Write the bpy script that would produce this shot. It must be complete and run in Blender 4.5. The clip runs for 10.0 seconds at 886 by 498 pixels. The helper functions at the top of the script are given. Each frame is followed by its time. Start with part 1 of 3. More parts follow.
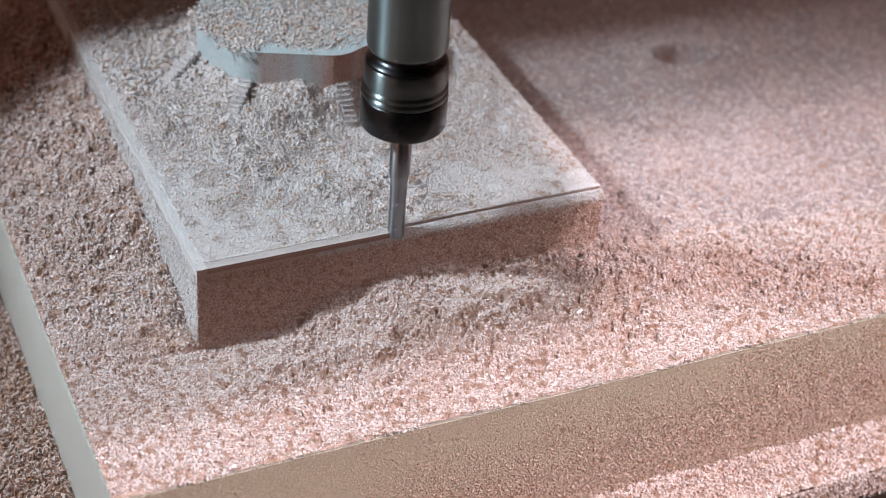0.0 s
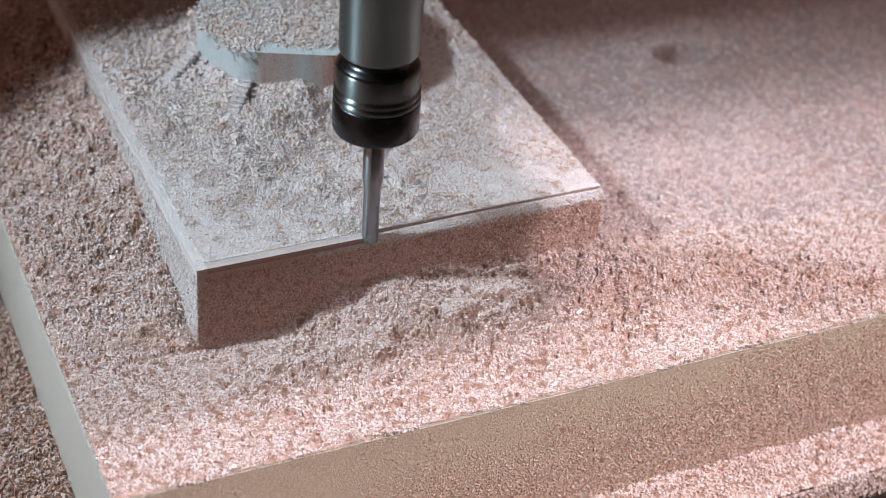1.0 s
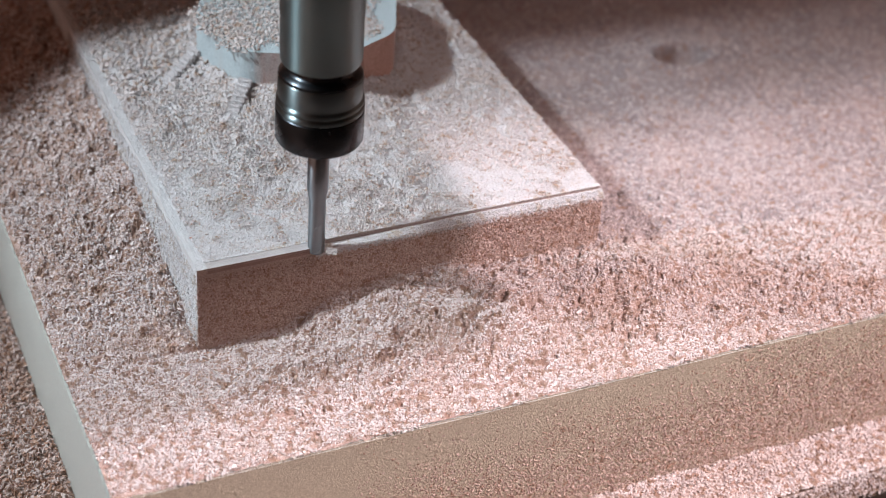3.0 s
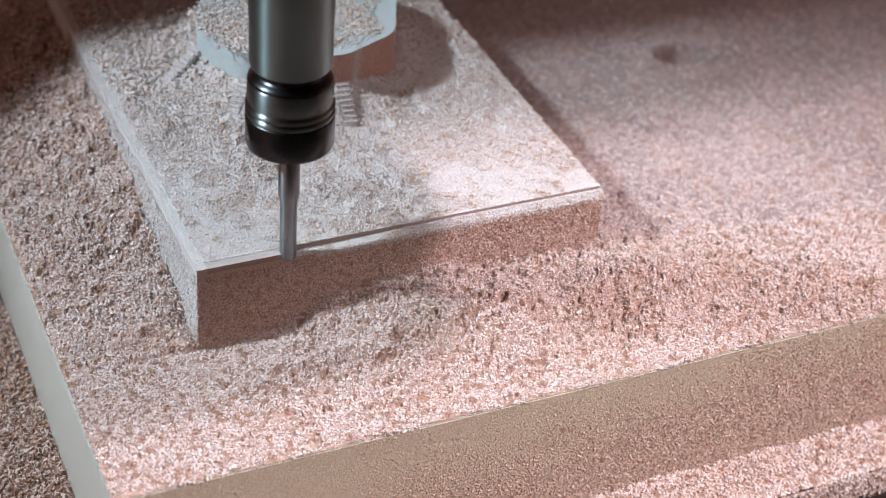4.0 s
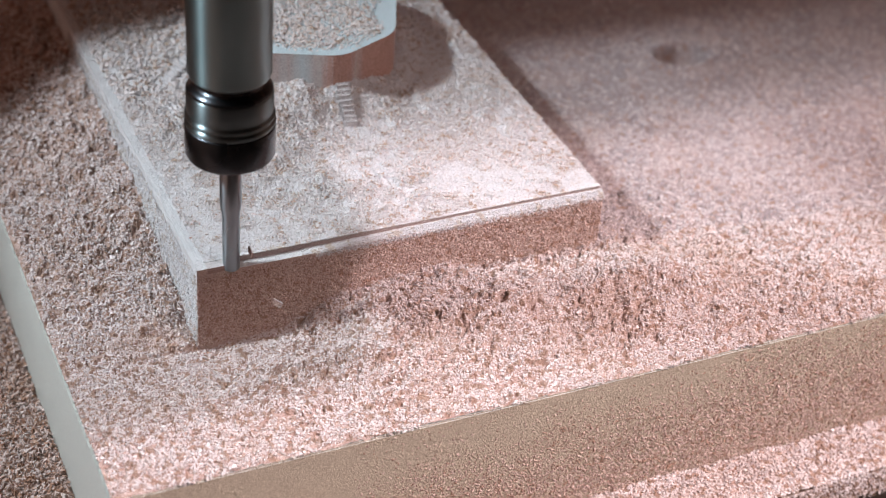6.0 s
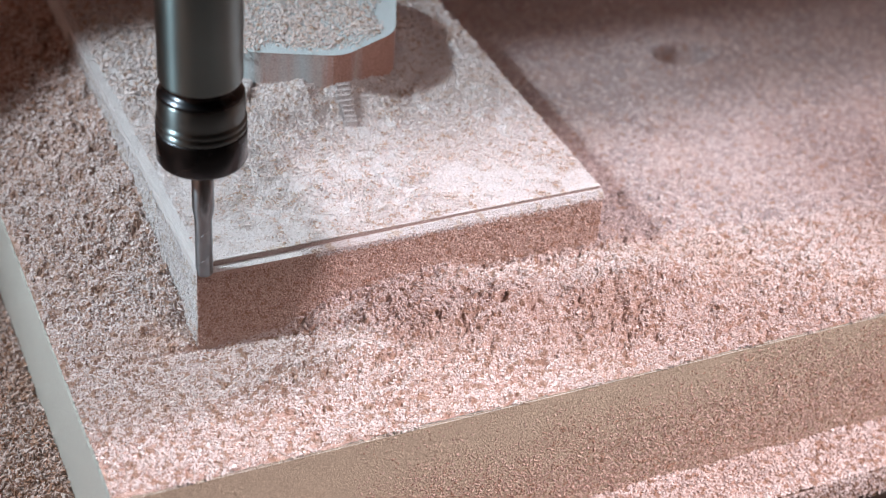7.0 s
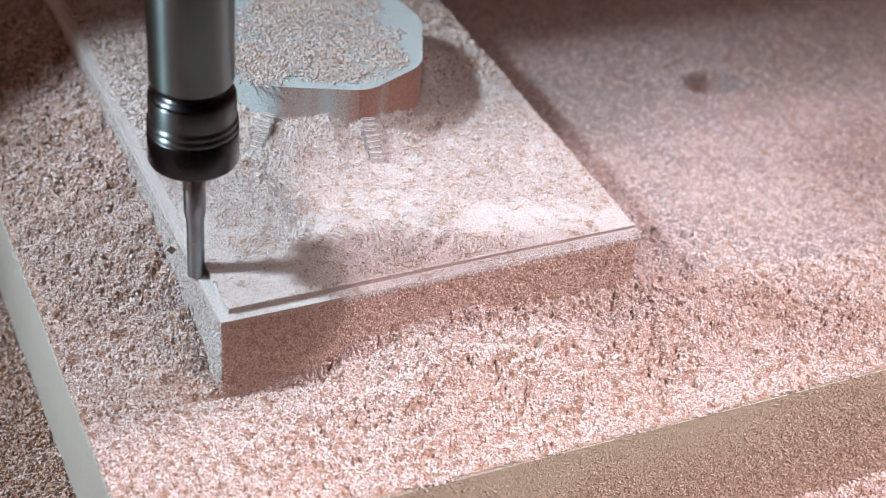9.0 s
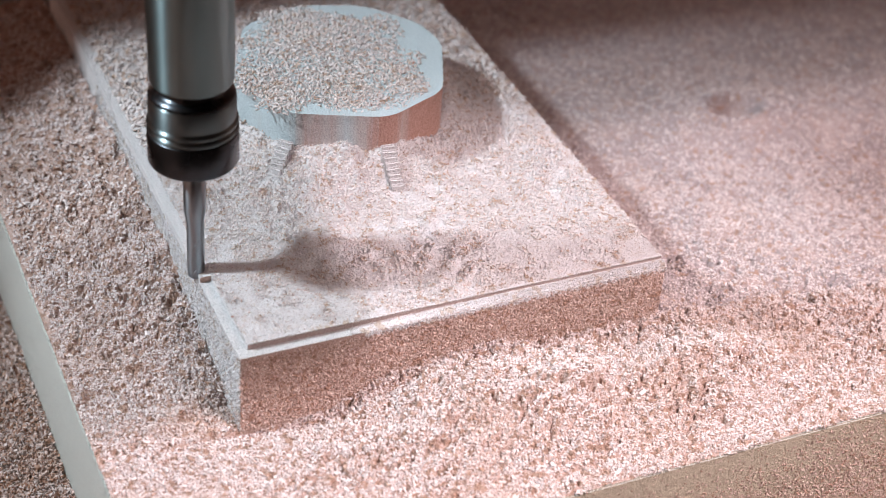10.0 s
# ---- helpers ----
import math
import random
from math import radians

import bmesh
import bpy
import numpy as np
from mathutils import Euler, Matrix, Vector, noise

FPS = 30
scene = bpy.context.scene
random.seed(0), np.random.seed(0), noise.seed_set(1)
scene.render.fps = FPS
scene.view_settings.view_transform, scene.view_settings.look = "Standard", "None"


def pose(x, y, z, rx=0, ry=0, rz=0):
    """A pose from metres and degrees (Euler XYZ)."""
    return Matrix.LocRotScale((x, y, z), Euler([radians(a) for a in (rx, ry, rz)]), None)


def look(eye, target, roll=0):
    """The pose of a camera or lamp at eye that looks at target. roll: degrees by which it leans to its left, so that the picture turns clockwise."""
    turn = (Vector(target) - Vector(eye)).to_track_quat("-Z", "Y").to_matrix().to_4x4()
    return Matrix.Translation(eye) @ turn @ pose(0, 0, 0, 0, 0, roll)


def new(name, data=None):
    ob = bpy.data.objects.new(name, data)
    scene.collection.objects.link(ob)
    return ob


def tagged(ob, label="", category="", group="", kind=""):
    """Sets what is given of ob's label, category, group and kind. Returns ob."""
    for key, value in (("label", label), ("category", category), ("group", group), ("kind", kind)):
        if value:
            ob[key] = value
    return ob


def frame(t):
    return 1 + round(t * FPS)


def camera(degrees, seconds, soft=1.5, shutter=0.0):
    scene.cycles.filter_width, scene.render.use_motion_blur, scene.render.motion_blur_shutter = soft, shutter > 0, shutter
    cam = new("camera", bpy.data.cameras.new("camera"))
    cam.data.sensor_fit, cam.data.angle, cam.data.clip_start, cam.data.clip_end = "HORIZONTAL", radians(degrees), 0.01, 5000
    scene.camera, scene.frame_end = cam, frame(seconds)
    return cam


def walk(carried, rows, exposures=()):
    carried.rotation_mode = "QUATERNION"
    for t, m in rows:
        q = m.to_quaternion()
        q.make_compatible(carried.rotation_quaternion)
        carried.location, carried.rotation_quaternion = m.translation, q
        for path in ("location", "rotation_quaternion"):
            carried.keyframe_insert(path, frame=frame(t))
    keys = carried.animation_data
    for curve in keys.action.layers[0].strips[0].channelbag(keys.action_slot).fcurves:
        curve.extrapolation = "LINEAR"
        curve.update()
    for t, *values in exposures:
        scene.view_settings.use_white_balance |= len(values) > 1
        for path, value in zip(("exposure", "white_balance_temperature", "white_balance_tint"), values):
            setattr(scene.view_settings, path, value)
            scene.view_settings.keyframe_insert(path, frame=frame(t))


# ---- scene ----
# Lengths inside the builders are in millimetres; MM turns them into metres.
MM = 0.001

cam = camera(29.2, 10.0, soft=0.6)
EYE = (-0.15070, -0.51810, 0.40207)
TARGET = (0.21041, 0.20915, -0.18163)
FIXED = look(EYE, TARGET, 4.67)
walk(cam, [(0.0, FIXED), (10.0, FIXED)])
cam.data.dof.use_dof = True
cam.data.dof.focus_distance = 0.690
cam.data.dof.aperture_fstop = 8.0

# ---------------------------------------------------------------- light
scene.view_settings.exposure = 0.22
world = bpy.data.worlds.new("workshop_air")
scene.world = world
world.use_nodes = True
world.node_tree.nodes["Background"].inputs["Color"].default_value = (0.95, 0.86, 0.84, 1)
world.node_tree.nodes["Background"].inputs["Strength"].default_value = 0.30


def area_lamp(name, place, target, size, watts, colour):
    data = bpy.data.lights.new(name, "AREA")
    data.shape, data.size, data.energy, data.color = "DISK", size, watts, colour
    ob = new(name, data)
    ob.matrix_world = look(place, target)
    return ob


def spot_lamp(name, place, target, radius, half_angle, watts, colour):
    """A small machine lamp with a soft-edged beam."""
    data = bpy.data.lights.new(name, "SPOT")
    data.shadow_soft_size, data.energy, data.color = radius, watts, colour
    data.spot_size, data.spot_blend = radians(2 * half_angle), 1.0
    ob = new(name, data)
    ob.matrix_world = look(place, target)
    return ob


spot_lamp("cool_lamp", (-0.780, 0.225, 0.860), (0.12, -0.02, -0.04), 0.060, 14.2, 84.0, (0.77, 0.90, 1.0))
spot_lamp("pink_lamp", (0.470, -0.700, 1.000), (0.09, -0.04, -0.03), 0.022, 22, 52.0, (1.0, 0.84, 0.91))
# soft fill light added high in front; no such source is known
area_lamp("fill_lamp", (0.740, -1.040, 1.530), (0.10, 0.0, 0.0), 0.720, 44.0, (1.0, 0.86, 0.86))


# ---------------------------------------------------------------- materials
def mat(name, rough=0.8, metal=0.0):
    m = bpy.data.materials.new(name)
    m.use_nodes = True
    b = m.node_tree.nodes["Principled BSDF"]
    b.inputs["Roughness"].default_value = rough
    b.inputs["Metallic"].default_value = metal
    return m, m.node_tree.nodes, m.node_tree.links, b


def noise_node(n, l, scale, detail=4.0, rough=0.6, stretch=None):
    c = n.new("ShaderNodeTexCoord")
    t = n.new("ShaderNodeTexNoise")
    t.inputs["Scale"].default_value = scale
    t.inputs["Detail"].default_value = detail
    t.inputs["Roughness"].default_value = rough
    if stretch:
        k = n.new("ShaderNodeMapping")
        k.inputs["Scale"].default_value = stretch
        l.new(c.outputs["Object"], k.inputs["Vector"])
        l.new(k.outputs["Vector"], t.inputs["Vector"])
    else:
        l.new(c.outputs["Object"], t.inputs["Vector"])
    return t


def ramp_node(n, l, source, stops):
    r = n.new("ShaderNodeValToRGB")
    e = r.color_ramp.elements
    while len(e) < len(stops):
        e.new(0.5)
    for k, (p, c) in zip(e, stops):
        k.position, k.color = p, (*c, 1)
    l.new(source, r.inputs["Fac"])
    return r.outputs["Color"]


def mixed(n, l, fac, a, b):
    m = n.new("ShaderNodeMix")
    m.data_type = "RGBA"
    for s, v in ((m.inputs[0], fac), (m.inputs[6], a), (m.inputs[7], b)):
        if isinstance(v, (int, float)):
            s.default_value = v
        elif isinstance(v, tuple):
            s.default_value = (*v, 1)
        else:
            l.new(v, s)
    return m.outputs[2]


def bumped(n, l, b, source, strength, distance):
    k = n.new("ShaderNodeBump")
    k.inputs["Strength"].default_value = strength
    k.inputs["Distance"].default_value = distance
    l.new(source, k.inputs["Height"])
    l.new(k.outputs["Normal"], b.inputs["Normal"])


def chip_material(name, stops, patch):
    """Loose chips: every chip has its own tint, and broad patches are redder or whiter."""
    m, n, l, b = mat(name, 0.85)
    g = n.new("ShaderNodeNewGeometry")
    own = ramp_node(n, l, g.outputs["Random Per Island"], stops)
    broad = noise_node(n, l, 28.0, 3.0)
    fac = ramp_node(n, l, broad.outputs["Fac"], [(0.52, (0, 0, 0)), (0.76, (0.6, 0.6, 0.6))])
    pale = mixed(n, l, fac, own, patch)
    clump = noise_node(n, l, 290.0, 2.0, 0.5)
    some = ramp_node(n, l, clump.outputs["Fac"], [(0.56, (0, 0, 0)), (0.61, (0.8, 0.8, 0.8))])
    l.new(mixed(n, l, some, pale, tuple(v * k for v, k in zip(patch, (0.66, 0.56, 0.46)))), b.inputs["Base Color"])
    b.inputs["Specular IOR Level"].default_value = 0.15
    return m


# the few dark brown fragments also stand in for shaded gaps
CHIP_STOPS = [(0.0, (0.30, 0.17, 0.12)), (0.03, (0.48, 0.30, 0.22)), (0.07, (0.69, 0.59, 0.565)), (0.80, (0.74, 0.655, 0.64)), (1.0, (0.765, 0.69, 0.675))]
M_CHIPS = chip_material("wood_chips", CHIP_STOPS, (0.60, 0.43, 0.355))
DUST_STOPS = [(0.0, (0.34, 0.20, 0.15)), (0.03, (0.55, 0.40, 0.33)), (0.08, (0.61, 0.535, 0.51)), (1.0, (0.68, 0.625, 0.61))]
M_FINE = chip_material("fine_chips", DUST_STOPS, (0.68, 0.55, 0.48))
POWDER_STOPS = [(0.0, (0.44, 0.37, 0.34)), (0.1, (0.57, 0.53, 0.525)), (0.3, (0.63, 0.60, 0.60)), (1.0, (0.67, 0.645, 0.645))]
M_POWDER = chip_material("white_powder", POWDER_STOPS, (0.78, 0.75, 0.75))
RED_STOPS = [(0.0, (0.30, 0.16, 0.115)), (0.3, (0.54, 0.37, 0.31)), (0.75, (0.68, 0.52, 0.455)), (1.0, (0.77, 0.66, 0.61))]
M_RED = chip_material("clinging_fibres", RED_STOPS, (0.60, 0.41, 0.345))
COARSE_STOPS = [(0.0, (0.28, 0.14, 0.09)), (0.15, (0.46, 0.28, 0.20)), (0.4, (0.59, 0.45, 0.40)), (1.0, (0.69, 0.58, 0.545))]
M_COARSE = chip_material("coarse_chips", COARSE_STOPS, (0.52, 0.34, 0.26))

M_FACE = chip_material("face_chips", [(0.0, (0.28, 0.17, 0.13)), (0.35, (0.53, 0.385, 0.325)), (1.0, (0.68, 0.54, 0.48))], (0.57, 0.405, 0.345))
# powder lying on the block
M_DUST, n, l, b = mat("packed_powder", 0.95)
t1, t2, t3 = noise_node(n, l, 1300.0, 5.0), noise_node(n, l, 55.0, 4.0), noise_node(n, l, 260.0, 3.0)
c1 = ramp_node(n, l, t1.outputs["Fac"], [(0.33, (0.38, 0.30, 0.27)), (0.42, (0.60, 0.56, 0.555)), (0.7, (0.67, 0.64, 0.64))])
c3 = ramp_node(n, l, t3.outputs["Fac"], [(0.53, (0, 0, 0)), (0.62, (0.8, 0.8, 0.8))])
c2 = ramp_node(n, l, t2.outputs["Fac"], [(0.50, (0, 0, 0)), (0.62, (1, 1, 1))])
k = n.new("ShaderNodeMath")
k.operation = "MULTIPLY"
l.new(c2, k.inputs[0])
l.new(c3, k.inputs[1])
l.new(mixed(n, l, k.outputs[0], c1, (0.52, 0.34, 0.27)), b.inputs["Base Color"])
bumped(n, l, b, t1.outputs["Fac"], 1.0, 0.0012)

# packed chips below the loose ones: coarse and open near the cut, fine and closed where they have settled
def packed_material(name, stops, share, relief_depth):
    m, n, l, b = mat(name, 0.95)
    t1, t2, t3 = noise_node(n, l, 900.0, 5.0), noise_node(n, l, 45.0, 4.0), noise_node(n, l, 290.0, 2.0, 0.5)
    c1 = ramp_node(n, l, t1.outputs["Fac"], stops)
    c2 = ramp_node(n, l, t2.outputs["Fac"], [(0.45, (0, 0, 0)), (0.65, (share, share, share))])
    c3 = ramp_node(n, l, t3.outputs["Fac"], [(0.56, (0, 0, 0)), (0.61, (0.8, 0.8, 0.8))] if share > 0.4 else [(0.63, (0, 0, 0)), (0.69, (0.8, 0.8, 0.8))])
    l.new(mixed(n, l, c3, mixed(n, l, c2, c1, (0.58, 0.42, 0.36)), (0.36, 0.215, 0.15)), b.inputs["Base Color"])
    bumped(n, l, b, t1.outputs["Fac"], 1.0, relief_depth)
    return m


# redder chips, with the shade of the gaps put into the colour
M_BED = packed_material("shaded_packed_chips", [(0.33, (0.26, 0.14, 0.10)), (0.45, (0.47, 0.32, 0.265)), (0.70, (0.64, 0.51, 0.465))], 0.5, 0.002)
# darkened overall in place of the self-shade a smooth sheet lacks
M_SETTLED = packed_material("shaded_settled_chips", [(0.30, (0.22, 0.155, 0.145)), (0.42, (0.33, 0.265, 0.26)), (0.70, (0.41, 0.345, 0.345))], 0.3, 0.0016)


def block_material(name, side_a, side_b, dust, dust_rough, lee=-0.93):
    """Cut block: pale dust lies on what faces up, the bare material shows on the sides with some dust on it."""
    m, n, l, b = mat(name, 0.85)
    g = n.new("ShaderNodeNewGeometry")
    s = n.new("ShaderNodeSeparateXYZ")
    l.new(g.outputs["Normal"], s.inputs["Vector"])
    fine, broad = noise_node(n, l, 1400.0, 6.0, 0.7), noise_node(n, l, 60.0, 5.0)
    bare = ramp_node(n, l, fine.outputs["Fac"], [(0.3, side_a), (0.62, side_b), (0.8, tuple(min(1, v * 1.5) for v in side_b))])
    powder = ramp_node(n, l, fine.outputs["Fac"], [(0.32, tuple(v * 0.62 for v in dust)), (0.5, dust)])
    left = n.new("ShaderNodeMath")
    left.operation = "MULTIPLY"
    left.inputs[1].default_value = lee
    l.new(s.outputs["X"], left.inputs[0])
    top = n.new("ShaderNodeMath")
    top.operation = "MAXIMUM"
    l.new(s.outputs["Z"], top.inputs[0])
    l.new(left.outputs[0], top.inputs[1])
    add = n.new("ShaderNodeMath")
    add.operation = "MULTIPLY_ADD"
    l.new(broad.outputs["Fac"], add.inputs[0])
    add.inputs[1].default_value = dust_rough
    l.new(top.outputs[0], add.inputs[2])
    fac = ramp_node(n, l, add.outputs[0], [(0.38, (0.04, 0.04, 0.04)), (0.75, (1, 1, 1))])
    l.new(mixed(n, l, fac, bare, powder), b.inputs["Base Color"])
    bumped(n, l, b, fine.outputs["Fac"], 1.0, 0.0018)
    return m


M_PLATE = block_material("red_tooling_board", (0.42, 0.265, 0.21), (0.66, 0.485, 0.42), (0.80, 0.775, 0.77), 0.55)
M_CRUMB = block_material("fresh_sliver", (0.28, 0.15, 0.115), (0.53, 0.35, 0.295), (0.68, 0.62, 0.60), 0.55, 0.0)
M_EDGE = block_material("dusted_cut_edge", (0.42, 0.29, 0.25), (0.58, 0.46, 0.42), (0.78, 0.75, 0.745), 0.6)
M_BOARD = block_material("cream_tooling_board", (0.42, 0.34, 0.24), (0.62, 0.53, 0.40), (0.69, 0.69, 0.63), 0.45)
M_BOSS, n, l, b = mat("milled_boss", 0.55)
g = n.new("ShaderNodeNewGeometry")
sep = n.new("ShaderNodeSeparateXYZ")
l.new(g.outputs["Normal"], sep.inputs["Vector"])
streak, grit = noise_node(n, l, 70.0, 4.0, 0.6, (1, 1, 0.10)), noise_node(n, l, 1200.0, 5.0)
up = n.new("ShaderNodeMath")
up.operation = "MAXIMUM"
neg = n.new("ShaderNodeMath")
neg.operation = "MULTIPLY"
neg.inputs[1].default_value = -0.6
l.new(sep.outputs["X"], neg.inputs[0])
l.new(neg.outputs[0], up.inputs[0])
l.new(sep.outputs["Z"], up.inputs[1])
tot = n.new("ShaderNodeMath")
tot.operation = "ADD"
l.new(streak.outputs["Fac"], tot.inputs[0])
l.new(up.outputs[0], tot.inputs[1])
fac = ramp_node(n, l, tot.outputs[0], [(0.54, (0.05, 0.05, 0.05)), (0.70, (0.50, 0.50, 0.50)), (1.0, (1, 1, 1))])
bare = ramp_node(n, l, grit.outputs["Fac"], [(0.3, (0.30, 0.13, 0.09)), (0.65, (0.50, 0.28, 0.22))])
# dust, with the blue of the cool light on the boss put into its colour
powder = ramp_node(n, l, grit.outputs["Fac"], [(0.3, (0.38, 0.45, 0.47)), (0.6, (0.50, 0.58, 0.60))])
l.new(mixed(n, l, fac, bare, powder), b.inputs["Base Color"])
bumped(n, l, b, grit.outputs["Fac"], 0.9, 0.0012)
M_BASE = block_material("spoilboard", (0.20, 0.12, 0.08), (0.34, 0.23, 0.17), (0.55, 0.42, 0.36), 0.4)


def metal_material(name, colour, rough, turned=1.0):
    """Steel with fine marks running round the axis, which stretch its highlights along the axis."""
    m, n, l, b = mat(name, rough, 1.0)
    t = noise_node(n, l, 30.0, 3.0, 0.5, (1, 1, 1))
    l.new(ramp_node(n, l, t.outputs["Fac"], [(0.3, tuple(v * 0.92 for v in colour)), (0.7, colour)]), b.inputs["Base Color"])
    l.new(ramp_node(n, l, t.outputs["Fac"], [(0.3, (rough * 0.92,) * 3), (0.7, (rough * 1.08,) * 3)]), b.inputs["Roughness"])
    b.inputs["Anisotropic"].default_value = turned
    b.inputs["Anisotropic Rotation"].default_value = 0.25
    g = n.new("ShaderNodeTangent")
    g.direction_type, g.axis = "RADIAL", "Z"
    l.new(g.outputs["Tangent"], b.inputs["Tangent"])
    return m


# teal of the cool lamp's highlight is put into this steel colour
M_STEEL = metal_material("ground_steel", (0.20, 0.26, 0.265), 0.34, 0.97)
M_NUT = metal_material("nut_steel", (0.15, 0.185, 0.19), 0.36, 0.97)
M_BLACK = metal_material("blackened_steel", (0.045, 0.05, 0.055), 0.27, 0.3)
M_TOOL = metal_material("carbide", (0.32, 0.36, 0.39), 0.32, 0.9)


def paint_material(name, colour, rough):
    m, n, l, b = mat(name, rough)
    t = noise_node(n, l, 9.0, 6.0)
    l.new(ramp_node(n, l, t.outputs["Fac"], [(0.3, tuple(v * 0.8 for v in colour)), (0.7, colour)]), b.inputs["Base Color"])
    bumped(n, l, b, t.outputs["Fac"], 0.2, 0.002)
    return m


M_WALL = paint_material("workshop_paint", (0.76, 0.58, 0.49), 0.8)
# for the unseen south wall, dark so the steel mirrors a dark middle
M_DARK_WALL = paint_material("dark_paint", (0.10, 0.085, 0.075), 0.8)
M_FLOOR = paint_material("dark_concrete", (0.13, 0.11, 0.10), 0.85)
M_FRAME = paint_material("machine_paint", (0.05, 0.05, 0.055), 0.5)
# colour of the unseen shade casters, chosen to throw warm light back
M_COVER = paint_material("warm_bounce_brown", (0.80, 0.50, 0.37), 0.8)


# ---------------------------------------------------------------- builders
BED = []      # everything that rides on the moving bed


def mesh_of(name, verts, faces):
    """A mesh from arrays in millimetres; faces: arrays of equal-sided polygons."""
    me = bpy.data.meshes.new(name)
    faces = [f for f in faces if len(f)]
    me.vertices.add(len(verts))
    me.vertices.foreach_set("co", (np.asarray(verts, np.float32) * MM).ravel())
    sizes = np.concatenate([np.full(len(f), f.shape[1]) for f in faces])
    me.loops.add(int(sizes.sum()))
    me.polygons.add(len(sizes))
    me.loops.foreach_set("vertex_index", np.concatenate([f.ravel() for f in faces]).astype(np.int32))
    me.polygons.foreach_set("loop_start", np.concatenate([[0], np.cumsum(sizes)[:-1]]).astype(np.int32))
    me.update(calc_edges=True)
    me.validate()
    return me


def part(name, me, material, parent=None, label=""):
    if isinstance(me, bmesh.types.BMesh):
        bm, me = me, bpy.data.meshes.new(name)
        bm.to_mesh(me)
        bm.free()
    if material and not me.materials:
        me.materials.append(material)
    ob = new(name, me)
    if parent:
        ob.parent = parent
    if label:
        tagged(ob, label)
    return ob


def box(x0, x1, y0, y1, z0, z1, bevel=0.0, segments=2):
    bm = bmesh.new()
    bmesh.ops.create_cube(bm, size=1.0)
    for v in bm.verts:
        v.co = Vector(((x0, x1)[v.co.x > 0], (y0, y1)[v.co.y > 0], (z0, z1)[v.co.z > 0])) * MM
    if bevel:
        bmesh.ops.bevel(bm, geom=bm.edges[:], offset=bevel * MM, segments=segments, affect="EDGES")
    return bm


def lathe(profile, steps=72, smooth=40):
    """A turned body from (radius, height) pairs, bottom to top, about the z axis."""
    bm = bmesh.new()
    rings = []
    for r, z in profile:
        rings.append([bm.verts.new((r * math.cos(a) * MM, r * math.sin(a) * MM, z * MM))
                      for a in (2 * math.pi * i / steps for i in range(steps))])
    for low, high in zip(rings, rings[1:]):
        for i in range(steps):
            bm.faces.new((low[i], low[(i + 1) % steps], high[(i + 1) % steps], high[i]))
    bm.faces.new(rings[0][::-1])
    bm.faces.new(rings[-1])
    for f in bm.faces:
        f.smooth = len(f.verts) == 4
    for e in bm.edges:
        if len(e.link_faces) == 2 and e.calc_face_angle() > radians(smooth):
            e.smooth = False
    return bm


def prism(outline, z0, z1):
    bm = bmesh.new()
    low = [bm.verts.new((x * MM, y * MM, z0 * MM)) for x, y in outline]
    high = [bm.verts.new((x * MM, y * MM, z1 * MM)) for x, y in outline]
    k = len(outline)
    for i in range(k):
        bm.faces.new((low[i], low[(i + 1) % k], high[(i + 1) % k], high[i]))
    bm.faces.new(low[::-1])
    bm.faces.new(high)
    return bm


TABLE = np.random.RandomState(7).rand(256, 256)


def value_noise(x, y, size, shift=0):
    u, v = np.asarray(x) / size + 37.3 + shift, np.asarray(y) / size + 11.7 + 2 * shift
    i, j = np.floor(u).astype(int), np.floor(v).astype(int)
    a, c = u - i, v - j
    a, c = a * a * (3 - 2 * a), c * c * (3 - 2 * c)
    g = lambda p, q: TABLE[p % 256, q % 256]
    return (g(i, j) * (1 - a) + g(i + 1, j) * a) * (1 - c) + (g(i, j + 1) * (1 - a) + g(i + 1, j + 1) * a) * c - 0.5


def crevices(x, y, cell, shift=0):
    """Distance to the border between lumps of about that size (0 on the border), as a share of the size."""
    u, v = np.asarray(x, float) / cell + 50.0, np.asarray(y, float) / cell + 50.0
    i, j = np.floor(u).astype(int), np.floor(v).astype(int)
    near, second = np.full(np.shape(u), 9.0), np.full(np.shape(u), 9.0)
    for a in (-1, 0, 1):
        for c in (-1, 0, 1):
            p, q = i + a, j + c
            k = (p * 7 + q * 131 + shift * 17) % 256
            d = np.hypot(p + TABLE[k, (p * 3 + q) % 256] - u, q + TABLE[(k * 5 + 3) % 256, (q * 3 + p) % 256] - v)
            second = np.where(d < near, near, np.minimum(second, d))
            near = np.minimum(near, d)
    return second - near


def relief(x0, x1, y0, y1, step, height):
    """A sheet of packed chips over a rectangle, at the height that the function gives."""
    xs, ys = np.arange(x0, x1 + step / 2, step), np.arange(y0, y1 + step / 2, step)
    gx, gy = np.meshgrid(xs, ys)
    z = height(gx, gy)
    verts = np.stack([gx, gy, z], -1).reshape(-1, 3)
    nx, ny = len(xs), len(ys)
    k = (np.arange(ny - 1)[:, None] * nx + np.arange(nx - 1)[None]).ravel()
    return verts, np.stack([k, k + 1, k + nx + 1, k + nx], -1)


